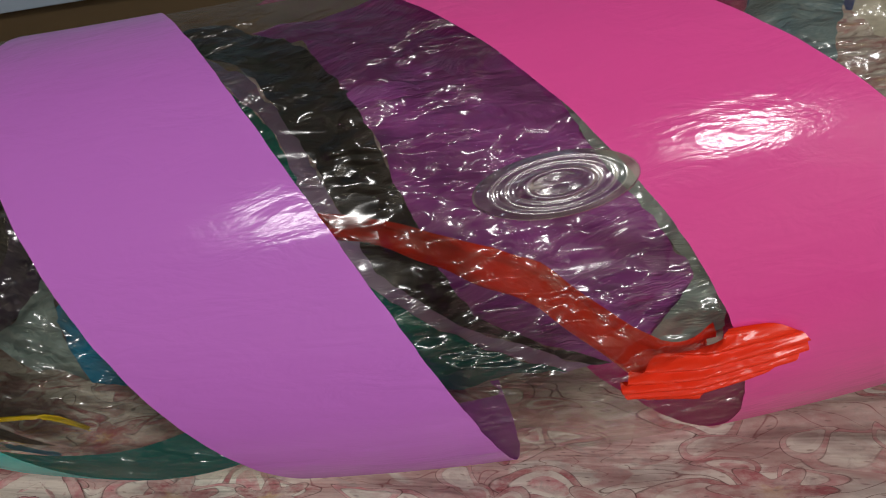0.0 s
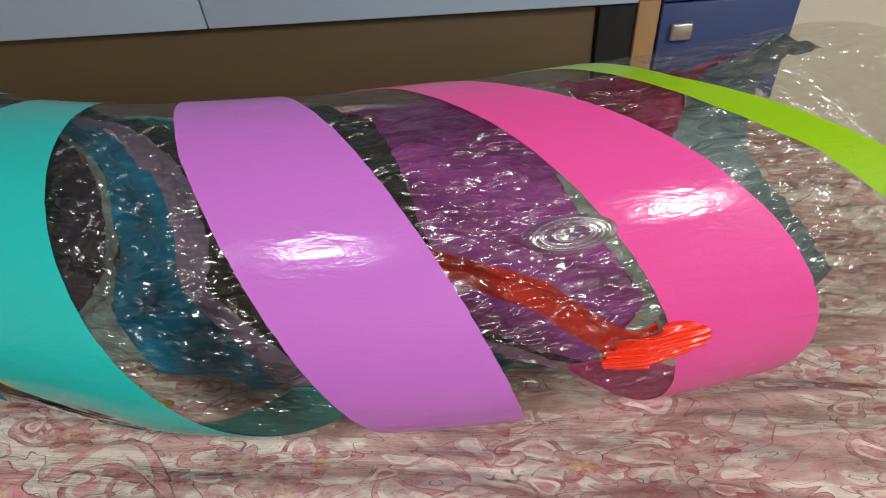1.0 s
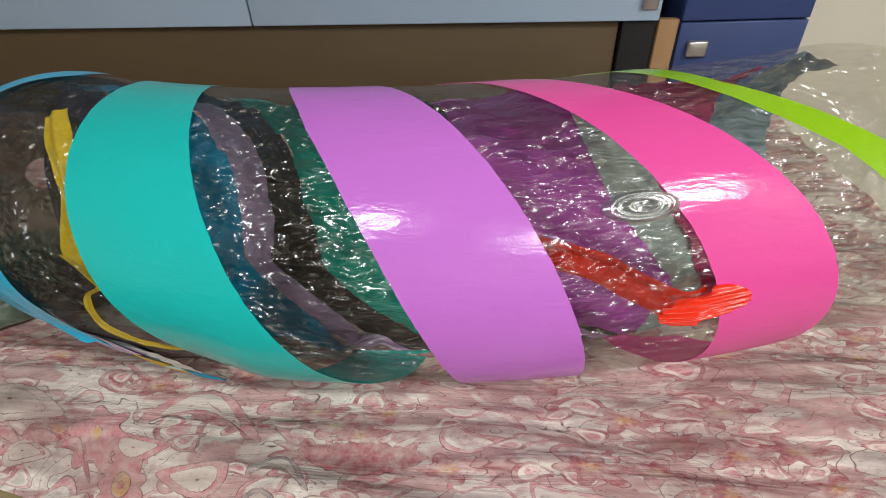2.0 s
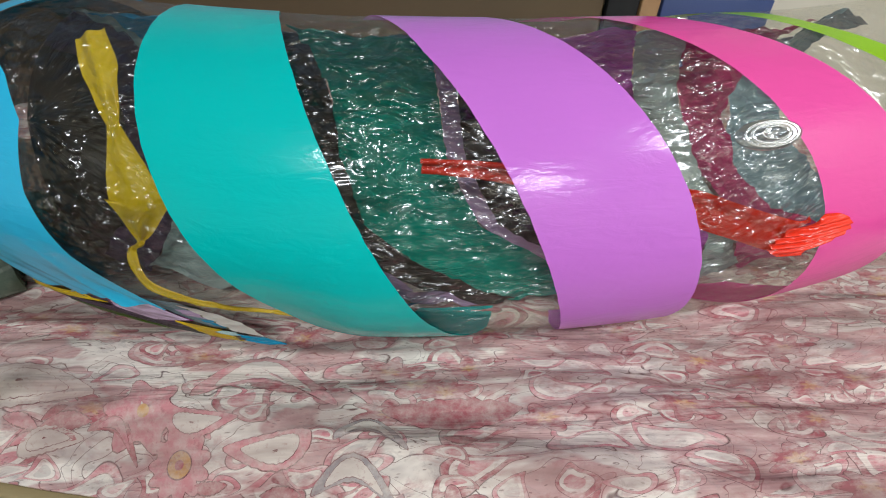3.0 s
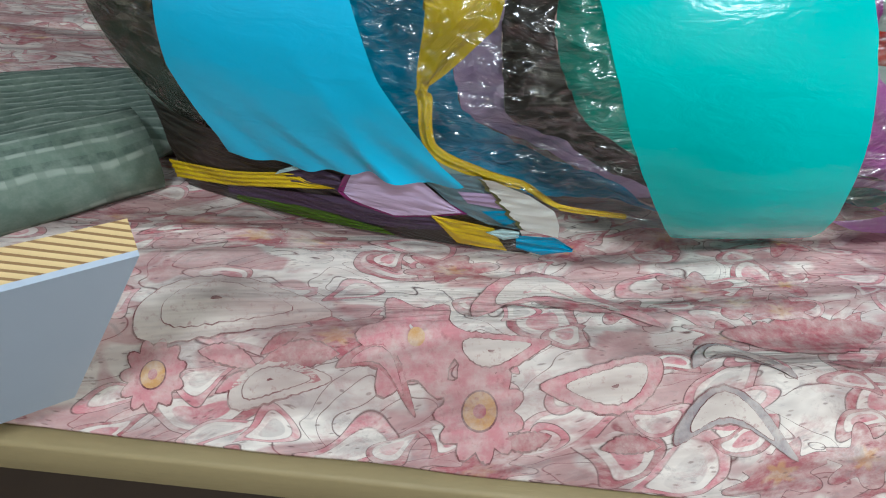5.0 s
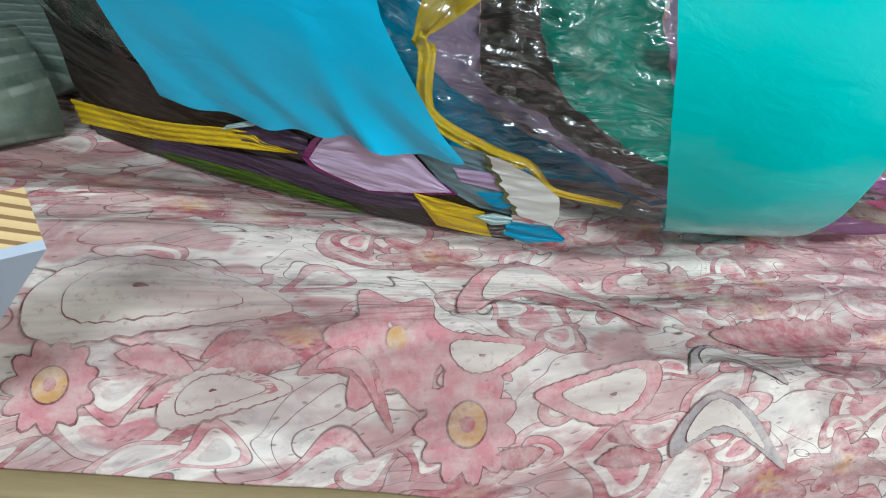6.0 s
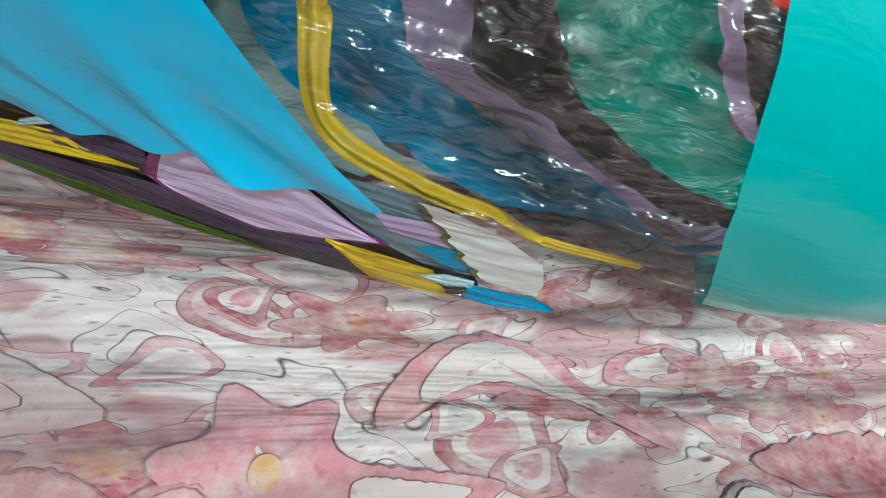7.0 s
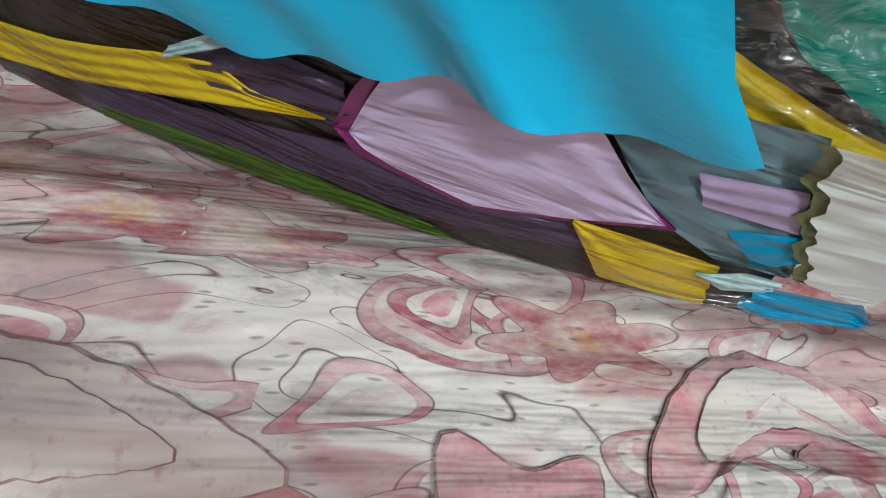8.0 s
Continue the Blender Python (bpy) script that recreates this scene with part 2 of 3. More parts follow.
M = {
    "teal": vinyl("teal_vinyl", srgb(48, 198, 194)), "violet": vinyl("violet_vinyl", srgb(208, 122, 224)),
    "pink": vinyl("pink_vinyl", srgb(240, 86, 170)), "lime": vinyl("lime_vinyl", srgb(150, 200, 20)),
    "blue": vinyl("blue_vinyl", srgb(70, 196, 240)), "red": crumpled("red_vinyl", srgb(248, 58, 28), 0.25, 0.4, 0.75),
    "film": film("clear_film", (0.95, 0.95, 0.92, 1)), "seam": film("seam_film", (0.93, 0.93, 0.9, 1), 2.5),
    "purple_far": crumpled("purple_vinyl", srgb(186, 88, 186)), "teal_far": crumpled("dark_teal_vinyl", srgb(20, 156, 134)),
    "lilac_far": crumpled("lilac_vinyl", srgb(200, 174, 210)), "blue_far": crumpled("dull_blue_vinyl", srgb(40, 160, 206)),
    "brown_shade": crumpled("brown_shade_layer", srgb(62, 54, 48)), "greyg_far": crumpled("grey_green_film", srgb(168, 186, 180)),
    "maroon_far": crumpled("maroon_vinyl", srgb(170, 50, 104)), "greyb_far": crumpled("grey_blue_film", srgb(126, 152, 160)),
    "dpurple_far": crumpled("dusky_purple_vinyl", srgb(86, 68, 92)), "yellow": crumpled("yellow_vinyl", srgb(230, 198, 16), 0.28, 0.5, 0.7),
    "olive": crumpled("olive_film", srgb(120, 124, 70)), "white": crumpled("white_vinyl", srgb(236, 236, 228), 0.35, 0.5, 0.7),
    "lilac": crumpled("pale_lilac_vinyl", srgb(222, 198, 230), 0.25, 0.5, 0.75), "magenta": vinyl("magenta_trim", srgb(130, 34, 104)),
    "green_dark": crumpled("leaf_green_vinyl", srgb(84, 118, 22)), "pale": crumpled("pale_cyan_vinyl", srgb(190, 218, 218), 0.3, 0.5, 0.7),
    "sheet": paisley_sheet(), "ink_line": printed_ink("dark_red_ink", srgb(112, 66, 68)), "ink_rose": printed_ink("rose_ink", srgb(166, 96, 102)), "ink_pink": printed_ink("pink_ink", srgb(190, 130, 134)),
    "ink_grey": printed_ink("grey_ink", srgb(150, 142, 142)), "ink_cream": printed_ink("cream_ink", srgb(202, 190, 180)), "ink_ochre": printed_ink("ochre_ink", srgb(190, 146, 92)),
    "cloth": striped_cloth("green_striped_cotton"), "ply": ply_edge(),
    "rail": plain("olive_board", srgb(150, 134, 96), 0.6, 0.2, 5, 0.15, stretch=(1, 6, 6)), "door": plain("pale_blue_laminate", srgb(172, 192, 214), 0.35, 0.06, 3, 0.03),
    "panel": plain("brown_plywood", srgb(98, 80, 54), 0.55, 0.3, 2.5, 0.1, stretch=(1, 1, 4)), "navy": plain("navy_laminate", srgb(62, 78, 128), 0.35, 0.1, 4, 0.03),
    "steel": plain("brushed_steel", srgb(205, 205, 200), 0.3, 0.1, 20, 0.05, metal=0.9), "black": plain("black_gap", srgb(22, 22, 22), 0.7, 0.1),
    "wood": plain("bare_wood", srgb(176, 138, 96), 0.6, 0.25, 6, 0.2, stretch=(6, 6, 1)), "wall": plain("cream_paint", srgb(214, 208, 192), 0.8, 0.06, 3, 0.08, spec=0.2),
    "floor": plain("dark_tiles", srgb(70, 58, 48), 0.5, 0.2, 4), "ceil": plain("white_paint", srgb(226, 224, 218), 0.85, 0.04, 3, 0.05, spec=0.2),
    "board": plain("grey_laminate", srgb(172, 182, 196), 0.35, 0.08, 3, 0.04), "valve": film("clear_valve_plastic", (0.55, 0.58, 0.62, 1), 4.0, 0.55), "end_tint": film("end_tint_film", (0.26, 0.245, 0.19, 1), 1.5, 0.12),
    "mattress": plain("mattress_ticking", srgb(190, 175, 160), 0.9, 0.1, 8, 0.1),
}
glow = Net("lamp_diffuser")
M["glow"] = glow.done(glow.node("ShaderNodeEmission", {"Color": (1, 0.94, 0.85, 1), "Strength": 6.0}).outputs[0])


# ---- mesh helpers ----
def part(name, bm, material, parent=None, label=""):
    me = bpy.data.meshes.new(name)
    bm.to_mesh(me)
    bm.free()
    me.materials.append(material)
    for p in me.polygons:
        p.use_smooth = True
    ob = new(name, me)
    if parent is not None:
        ob.parent = parent
    if label:
        tagged(ob, label)
    return ob


def box(x0, x1, y0, y1, z0, z1, bevel=0.003):
    bm = bmesh.new()
    bmesh.ops.create_cube(bm, size=1, matrix=Matrix.LocRotScale(((x0 + x1) / 2, (y0 + y1) / 2, (z0 + z1) / 2), None, (x1 - x0, y1 - y0, z1 - z0)))
    if bevel:
        bmesh.ops.bevel(bm, geom=bm.edges[:], offset=bevel, segments=2, affect="EDGES", profile=0.5)
    return bm


def flat(ob):
    for p in ob.data.polygons:
        p.use_smooth = False
    return ob


def sheet_grid(rows, uvs=None):
    """A mesh from rows of points, row by row, with a texture map in metres."""
    bm = bmesh.new()
    layer = bm.loops.layers.uv.new("UVMap")
    vs = [[bm.verts.new(p) for p in row] for row in rows]
    for i in range(len(vs) - 1):
        for j in range(len(vs[0]) - 1):
            f = bm.faces.new((vs[i][j], vs[i][j + 1], vs[i + 1][j + 1], vs[i + 1][j]))
            if uvs:
                for loop, (a, b) in zip(f.loops, ((i, j), (i, j + 1), (i + 1, j + 1), (i + 1, j))):
                    loop[layer].uv = uvs[a][b]
    return bm


# ---- room ----
flat(tagged(part("floor", box(-3.2, 3.2, -4.3, 1.7, -0.62, -0.52, 0), M["floor"]), "dark tiled bedroom floor", "floor", kind="structure"))
flat(tagged(part("ceiling", box(-3.2, 3.2, -4.3, 1.7, 2.32, 2.42, 0), M["ceil"]), "white painted ceiling", "ceiling", kind="structure"))
for nm, b in (("wall_north", (-3.2, 3.2, 1.6, 1.7, -0.52, 2.32)), ("wall_south", (-3.2, 3.2, -4.3, -4.2, -0.52, 2.32)),
              ("wall_west", (-3.3, -3.2, -4.3, 1.7, -0.52, 2.32)), ("wall_east", (3.2, 3.3, -4.3, 1.7, -0.52, 2.32))):
    flat(tagged(part(nm, box(*b, 0), M["wall"]), "cream painted plaster wall", "wall", kind="structure"))
for lx, ly, lz, ll in LAMPS:
    lamp = tagged(new("ceiling_light"), "slim white tube light fixed under the ceiling", "ceiling light", "ceiling lights")
    lamp.location = (lx, ly, lz)
    part("housing", box(-ll / 2, ll / 2, -0.06, 0.06, 0.0, 0.04), M["ceil"], lamp)
    part("diffuser", box(-ll / 2 + 0.02, ll / 2 - 0.02, -0.05, 0.05, -0.03, 0.002, 0.012), M["glow"], lamp, "glowing white diffuser")

# ---- wardrobe wall behind the bed ----
CY = 1.05
wardrobe = tagged(new("wardrobe"), "pale blue laminate wardrobe above a brown plywood base", "wardrobe")
wardrobe.location, wardrobe.rotation_euler = (0.105, CY, 0), (0, radians(0.85), 0)
flat(part("carcass", box(-2.6, 0.695, 0.024, 0.44, 0.232, 2.1), M["door"], wardrobe))
for x0, x1 in ((-2.6, -1.52), (-1.515, -0.483), (-0.477, 0.69)):
    door = part("door", box(x0, x1, 0.0, 0.02, 0.224, 2.1), M["door"], wardrobe)
    if x1 > 0:
        part("handle", box(x1 - 0.055, x1 - 0.012, -0.012, 0.0, 0.255, 0.33, 0.004), M["steel"], door, "square brushed steel pull")
part("base_panel", box(-2.6, 0.59, 0.03, 0.045, -0.52, 0.228), M["panel"], wardrobe, "unpainted brown plywood panel")
part("end_post", box(0.596, 0.69, 0.014, 0.045, -0.52, 0.228), M["black"], wardrobe, "black end post")
part("bare_edge", box(0.693, 0.748, 0.004, 0.03, -0.52, 0.226), M["wood"], wardrobe, "bare wooden edge strip")

drawers = tagged(new("drawer_unit"), "navy blue laminate drawer unit with steel cup pulls", "drawers")
drawers.location = (0.105, CY, 0)
flat(part("carcass", box(0.757, 1.085, 0.02, 0.44, -0.52, 1.0), M["navy"], drawers))
for z0, z1 in ((-0.515, -0.14), (-0.135, 0.207), (0.212, 0.55), (0.555, 0.9)):
    dr = part("drawer_front", box(0.755, 1.088, -0.004, 0.016, z0, z1), M["navy"], drawers)
    part("cup_pull", box(0.78, 0.835, -0.022, -0.004, z1 - 0.09, z1 - 0.045, 0.006), M["steel"], dr, "brushed steel cup pull")
flat(tagged(part("wall_niche", box(1.197, 3.2, CY + 0.02, 1.6, -0.52, 2.32, 0), M["wall"]), "cream painted wall beside the drawers", "wall", kind="structure"))


# ---- bed ----
def edge_y(x):
    return -0.198 - 0.2 * (x + 0.33)


def smooth(a, b, x):
    t = min(1, max(0, (x - a) / (b - a)))
    return t * t * (3 - 2 * t)


def sheet_z(x, y):
    e = edge_y(x)
    z = -0.055 * (1 - smooth(e, e + 0.10, y))
    z += 0.012 * noise.noise((x * 2.4, y * 15.0 + x * 1.5, 0.3)) * smooth(e, e + 0.12, y)
    z += 0.007 * noise.noise((x * 5.0, y * 36.0, 2.3))
    z += 0.0030 * noise.noise((x * 7.0 + y * 9.0, y * 75.0, 5.1)) * smooth(e, e + 0.10, y)
    return z


bed = tagged(new("bed"), "wooden bed with an olive side rail under a print sheet", "bed")
XB0, XB1, YB = -1.45, 1.12, 1.01
rows = []
for i in range(0, 300):
    s = i / 299
    row = []
    for j in range(0, 260):
        x = XB0 + (XB1 - XB0) * j / 259
        e = edge_y(x)
        y = e + (YB - e) * s
        row.append((x, y, sheet_z(x, y)))
    rows.append(row)
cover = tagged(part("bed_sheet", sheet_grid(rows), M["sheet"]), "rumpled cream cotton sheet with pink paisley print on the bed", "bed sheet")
solid = cover.modifiers.new("thickness", "SOLIDIFY")
solid.thickness, solid.offset = 0.004, -1

# the sheet's print: paisley drops, hooks, stars, daisies and leaves, each outlined
MOTIFS = {
    "star": [(-0.250, -0.133, -0.147, -0.149)],
    "daisy": [(-0.187, -0.189, -0.111, -0.196), (0.006, -0.261, 0.111, -0.279), (-0.436, -0.139, -0.383, -0.143)],
    "hook": [(-0.201, -0.188, -0.264, -0.151), (0.119, -0.203, 0.032, -0.183), (0.032, -0.137, -0.149, -0.119), (-0.075, -0.206, -0.198, -0.217), (0.109, -0.253, 0.008, -0.229)],
    "drop": [(-0.098, -0.183, 0.007, -0.181), (-0.268, -0.113, -0.428, -0.105), (-0.084, -0.153, -0.173, -0.148), (-0.268, -0.160, -0.350, -0.163), (-0.255, -0.203, -0.317, -0.190)],
    "leaf": [(-0.328, -0.145, -0.375, -0.130), (-0.328, -0.145, -0.262, -0.144), (-0.325, -0.138, -0.295, -0.127), (-0.324, -0.149, -0.276, -0.160), (-0.327, -0.149, -0.360, -0.158), (-0.052, -0.226, -0.003, -0.231), (-0.134, -0.213, -0.091, -0.213), (-0.132, -0.232, -0.099, -0.243), (-0.235, -0.222, -0.193, -0.232), (-0.269, -0.211, -0.192, -0.223), (-0.342, -0.168, -0.405, -0.170), (-0.099, -0.252, -0.077, -0.241), (-0.069, -0.260, -0.017, -0.275), (-0.256, -0.236, -0.202, -0.242), (-0.179, -0.234, -0.145, -0.236), (0.086, -0.146, 0.262, -0.149), (-0.080, -0.107, 0.016, -0.114), (0.159, -0.192, 0.201, -0.195)],
}


def outline(kind, r):
    """Closed outline on a unit stem from (0, 0) to (1, 0), and the middle it shrinks to."""
    pts, mid = [], Vector((0.5, 0.0))
    for i in range(56):
        a = i / 56 * 2 * math.pi
        if kind == "star":
            k = 0.34 + 0.17 * (0.5 + 0.5 * math.cos(6 * a)) ** 1.6 + 0.02 * math.sin(3 * a + r)
            pts.append(Vector((0.5 + k * math.cos(a) * 0.98, k * math.sin(a) * 0.8)))
        elif kind == "daisy":
            k = 0.36 + 0.14 * abs(math.cos(5.5 * a + r))
            pts.append(Vector((0.5 + k * math.cos(a), k * math.sin(a) * 0.9)))
        elif kind in ("drop", "hook"):
            t = 0.5 - 0.5 * math.cos(a)
            half = (0.15 if kind == "drop" else 0.11) * math.sin(math.pi * t ** 0.62) ** 0.8 + 0.012
            half *= 1 + 0.05 * math.sin(22 * t * math.pi)
            bend = (0.10 if kind == "drop" else 0.34) * math.sin(math.pi * t) * (1 - 0.5 * t)
            pts.append(Vector((1 - t, bend + (half if a < math.pi else -half))))
            mid = Vector((0.60, 0.08 if kind == "drop" else 0.26))
        else:
            t = 0.5 - 0.5 * math.cos(a)
            half = 0.14 * math.sin(math.pi * t) ** 0.75 * (1 + 0.10 * math.sin(16 * t * math.pi))
            pts.append(Vector((t, 0.05 * math.sin(math.pi * t) + (half if a < math.pi else -half))))
    return pts, mid


INKS = ("ink_line", "ink_rose", "ink_pink", "ink_grey", "ink_cream", "ink_ochre")


def print_shape(bm, ink, pts, mid, level, start, stem, side, scale, grow=0.0):
    """A filled shape in one ink, draped on the sheet."""
    height = 0.0010 + 0.0004 * level
    rings = []
    for q in (0.02, 0.35, 0.68, 1.0):
        ring = []
        for p in pts:
            d = (p - mid)
            d = d * (scale * q) + (d.normalized() * grow * q if d.length > 1e-6 else d)
            g = start + stem * (mid.x + d.x) + side * (mid.y + d.y)
            ring.append(bm.verts.new((g.x, g.y, sheet_z(g.x, g.y) + height)))
        rings.append(ring)
    m = len(pts)
    for a, b in zip(rings, rings[1:]):
        for i in range(m):
            bm.faces.new((a[i], a[(i + 1) % m], b[(i + 1) % m], b[i])).material_index = INKS.index(ink)


def print_motif(kind, x0, y0, x1, y1, rnd):
    start, stem = Vector((x0, y0)), Vector((x1 - x0, y1 - y0))
    side = Vector((-stem.y, stem.x)) * rnd.choice((-1, 1))
    if min(start.y - edge_y(x0), y1 - edge_y(x1)) < 0.015:
        return
    bm = bmesh.new()
    pts, mid = outline(kind, rnd.random() * 3)
    rim = 0.0007 / stem.length
    args = (start, stem, side)
    print_shape(bm, "ink_line", pts, mid, 0, *args, 1.0, rim)
    body = {"star": ("ink_rose", "ink_pink"), "daisy": ("ink_pink", "ink_rose"), "hook": ("ink_rose", "ink_pink", "ink_grey"), "drop": ("ink_pink", "ink_cream", "ink_rose"), "leaf": ("ink_rose", "ink_pink", "ink_rose")}[kind]
    fill = rnd.choice(body)
    print_shape(bm, fill, pts, mid, 1, *args, 1.0, -rim)
    if kind in ("star", "daisy"):
        disc = [Vector((0.5 + 0.5 * math.cos(i / 28 * 2 * math.pi), 0.45 * math.sin(i / 28 * 2 * math.pi))) for i in range(28)]
        if kind == "daisy":
            print_shape(bm, "ink_line", disc, mid, 2, *args, 0.40)
            print_shape(bm, "ink_ochre", disc, mid, 3, *args, 0.36)
        print_shape(bm, "ink_ochre" if kind == "star" else "ink_rose", disc, mid, 4, *args, 0.14)
    elif kind in ("drop", "hook"):
        inner = {"ink_rose": "ink_pink", "ink_pink": "ink_cream", "ink_grey": "ink_cream", "ink_cream": "ink_cream"}[fill]
        print_shape(bm, "ink_line", pts, mid, 2, *args, 0.66, rim * 0.6)
        print_shape(bm, inner, pts, mid, 3, *args, 0.66, -rim * 0.6)
        if kind == "drop":
            print_shape(bm, "ink_line", pts, mid, 4, *args, 0.06)
    motif = part("printed_motif", bm, M[INKS[0]], cover)
    for ink in INKS[1:]:
        motif.data.materials.append(M[ink])


rnd = random.Random(11)
for kind, items in MOTIFS.items():
    for x0, y0, x1, y1 in items:
        print_motif(kind, x0, y0, x1, y1, rnd)

bm = bmesh.new()
top = [bm.verts.new((x, y, -0.062)) for x, y in ((XB0, edge_y(XB0) + 0.012), (XB1, edge_y(XB1) + 0.012), (XB1, YB - 0.01), (XB0, YB - 0.01))]
face = bm.faces.new(top)
ext = bmesh.ops.extrude_face_region(bm, geom=[face])
bmesh.ops.translate(bm, verts=[v for v in ext["geom"] if isinstance(v, bmesh.types.BMVert)], vec=(0, 0, -0.10))
bmesh.ops.recalc_face_normals(bm, faces=bm.faces[:])
flat(part("mattress", bm, M["mattress"], bed))
bm = box(-1.3, 1.3, -0.011, 0.011, -0.045, 0.0, 0.004)
rail = part("side_rail", bm, M["rail"], bed, "olive painted board")
rail.matrix_world = Matrix.Translation((-0.2, edge_y(-0.2) - 0.002, -0.064)) @ Matrix.Rotation(math.atan(-0.2), 4, "Z")
for x, y in ((-1.35, 0.0), (0.95, -0.3), (-1.35, 0.95), (0.95, 0.95)):
    part("bed_leg", box(x - 0.04, x + 0.04, y - 0.04 + 0.06, y + 0.04 + 0.06, -0.52, -0.155), M["rail"], bed)

# ---- inflatable tube: its surface ----
X0, Y0, AR, AL, BB, RT, ZC = 0.1399, 0.0623, 1.0759, 0.8554, 0.6396, 0.1975, 0.1945
U_LEFT, U_RIGHT = -44.0, 50.0


def radius(u):
    if u < -29.0:
        k = min(1.0, (-29.0 - u) / (-29.0 - U_LEFT))
        return RT * math.sqrt(max(0.0, 1 - k * k))
    if u > 38.0:
        k = min(1.0, (u - 38.0) / (U_RIGHT - 38.0))
        return RT * math.sqrt(max(0.0, 1 - k * k))
    return RT


def surf(u, v, lift=0.0):
    """A point of the tube: u degrees along its bow, v degrees round it (0 faces out, 90 is the top)."""
    th = radians(u + 270)
    a = AR if math.cos(th) > 0 else AL
    cx, cy = X0 + a * math.cos(th), Y0 + BB + BB * math.sin(th)
    tx, ty = -a * math.sin(th), BB * math.cos(th)
    k = math.hypot(tx, ty)
    ox, oy = ty / k, -tx / k
    r = radius(u)
    # the slack end tucks in low down
    w = (v + 180) % 360 - 180
    sag = 0.013 * (1 - smooth(-27, 15, w)) * smooth(-130, -90, w) * (1 - smooth(-10, -4, u)) * r / RT
    c, s = math.cos(radians(v)), math.sin(radians(v))
    r = max(0.0005, r - sag + lift)
    return Vector((cx + ox * c * r, cy + oy * c * r, max(ZC + s * r, 0.003 + 0.3 * lift)))


def strip(left, right, v0, v1, nv=60, nu=24, lift=0.0, wobble=0.0, fold=0.0, seed=0.0):
    rows, uvs = [], []
    for i in range(nv + 1):
        v = v0 + (v1 - v0) * i / nv
        wl = wobble * noise.noise((v * 0.25, seed, 1.7)) + 0.5 * wobble * noise.noise((v * 0.8, seed, 4.7))
        wr = wobble * noise.noise((v * 0.25, seed, 9.7)) + 0.5 * wobble * noise.noise((v * 0.8, seed, 6.7))
        a, b = left(v) + wl, right(v) + wr
        row, uv = [], []
        for j in range(nu + 1):
            u = a + (b - a) * j / nu
            d = lift
            if fold:
                d += fold * (radius(u) / RT) ** 3 * (noise.noise((u * 0.25, v * 0.05, seed)) - 0.35 + 0.6 * noise.noise((u * 0.8, v * 0.16, seed + 3)))
            row.append(surf(u, v, d))
            uv.append((u * 0.016, v * 0.0032))
        rows.append(row)
        uvs.append(uv)
    return sheet_grid(rows, uvs)


def curve(c0, c1, c2, lo=-50, hi=85):
    def f(v):
        w = min(hi, max(lo, v))
        return c0 + c1 * w + c2 * w * w + (v - w) * (c1 + 2 * c2 * w)
    return f


def poly(*pts):
    """u as a function of v, through (v, u) points."""
    vs, us = [p[0] for p in pts], [p[1] for p in pts]
    return lambda v: float(np.interp(v, vs, us))


def bent(f, d0, d1, d2):
    """A stripe's edge with a slight extra bend round the tube."""
    def g(v):
        w = min(100, max(-60, v)) / 50
        return max(U_LEFT + 0.1, f(v) + d0 + d1 * w + d2 * w * w)
    return g


tube = tagged(new("inflatable_tube"), "large clear inflatable tube with diagonal bright stripes lying on bed", "inflatable")
EDGE = {
    "tealL": curve(-5.447, -0.1375, 0.00029), "tealR": curve(4.051, -0.0715, -0.00012), "violL": curve(11.875, -0.0767, -0.00014),
    "violR": curve(19.11, -0.0406, -0.00065), "pinkL": curve(25.99, -0.0232, -0.00109), "pinkR": curve(32.43, -0.0143, -0.0015),
    "blueL": poly((-60, -24.5), (-25, -26.2), (-6, -28.2), (11, -29.0), (40, -32.5), (60, -36.5), (90, -39.2), (125, -39.6)), "blueR": poly((-50, -4.9), (-20, -12.8), (0, -16.6), (20, -19.2), (40, -20.6), (52, -23.2), (70, -29), (90, -34.5), (125, -38.5)),
    "limeL": poly((-40, 42), (0, 37.5), (50, 30.8), (67, 27.5), (86, 24.2), (125, 17.5)), "limeR": poly((-40, 47), (0, 42.5), (48, 34.0), (65, 30.5), (83, 26.5), (125, 20.5)),
}
BEND = {"tealL": (-6.55, 0.99, 0.42), "tealR": (-5.92, -1.45, 0.50), "violL": (-5.56, 0.63, -0.50), "violR": (-4.75, -0.40, 0.29), "pinkL": (-4.04, -0.72, 0.74), "pinkR": (-3.3, -1.2, 1.0), "blueL": (-2.62, 3.60, 1.94), "blueR": (-5.10, 2.56, -0.13), "limeL": (1.25, -3.97, 1.27), "limeR": (1.25, -3.97, 1.27)}
EDGE = {k: bent(f, *BEND[k]) for k, f in EDGE.items()}
part("clear_skin", strip(lambda v: U_LEFT, lambda v: U_RIGHT, 0, 360, 96, 160), M["film"], tube, "clear creased plastic film")
for nm, lo, hi in (("teal", -78, 118), ("violet", -78, 118), ("pink", -78, 118), ("lime", -60, 118)):
    key = {"violet": "viol"}.get(nm, nm)
    part(nm + "_stripe", strip(EDGE[key + "L"], EDGE[key + "R"], lo, hi, 110, 26, 0.0015, 0.05, 0, len(nm) * 1.3), M[nm], tube, f"glossy opaque {nm} stripe")

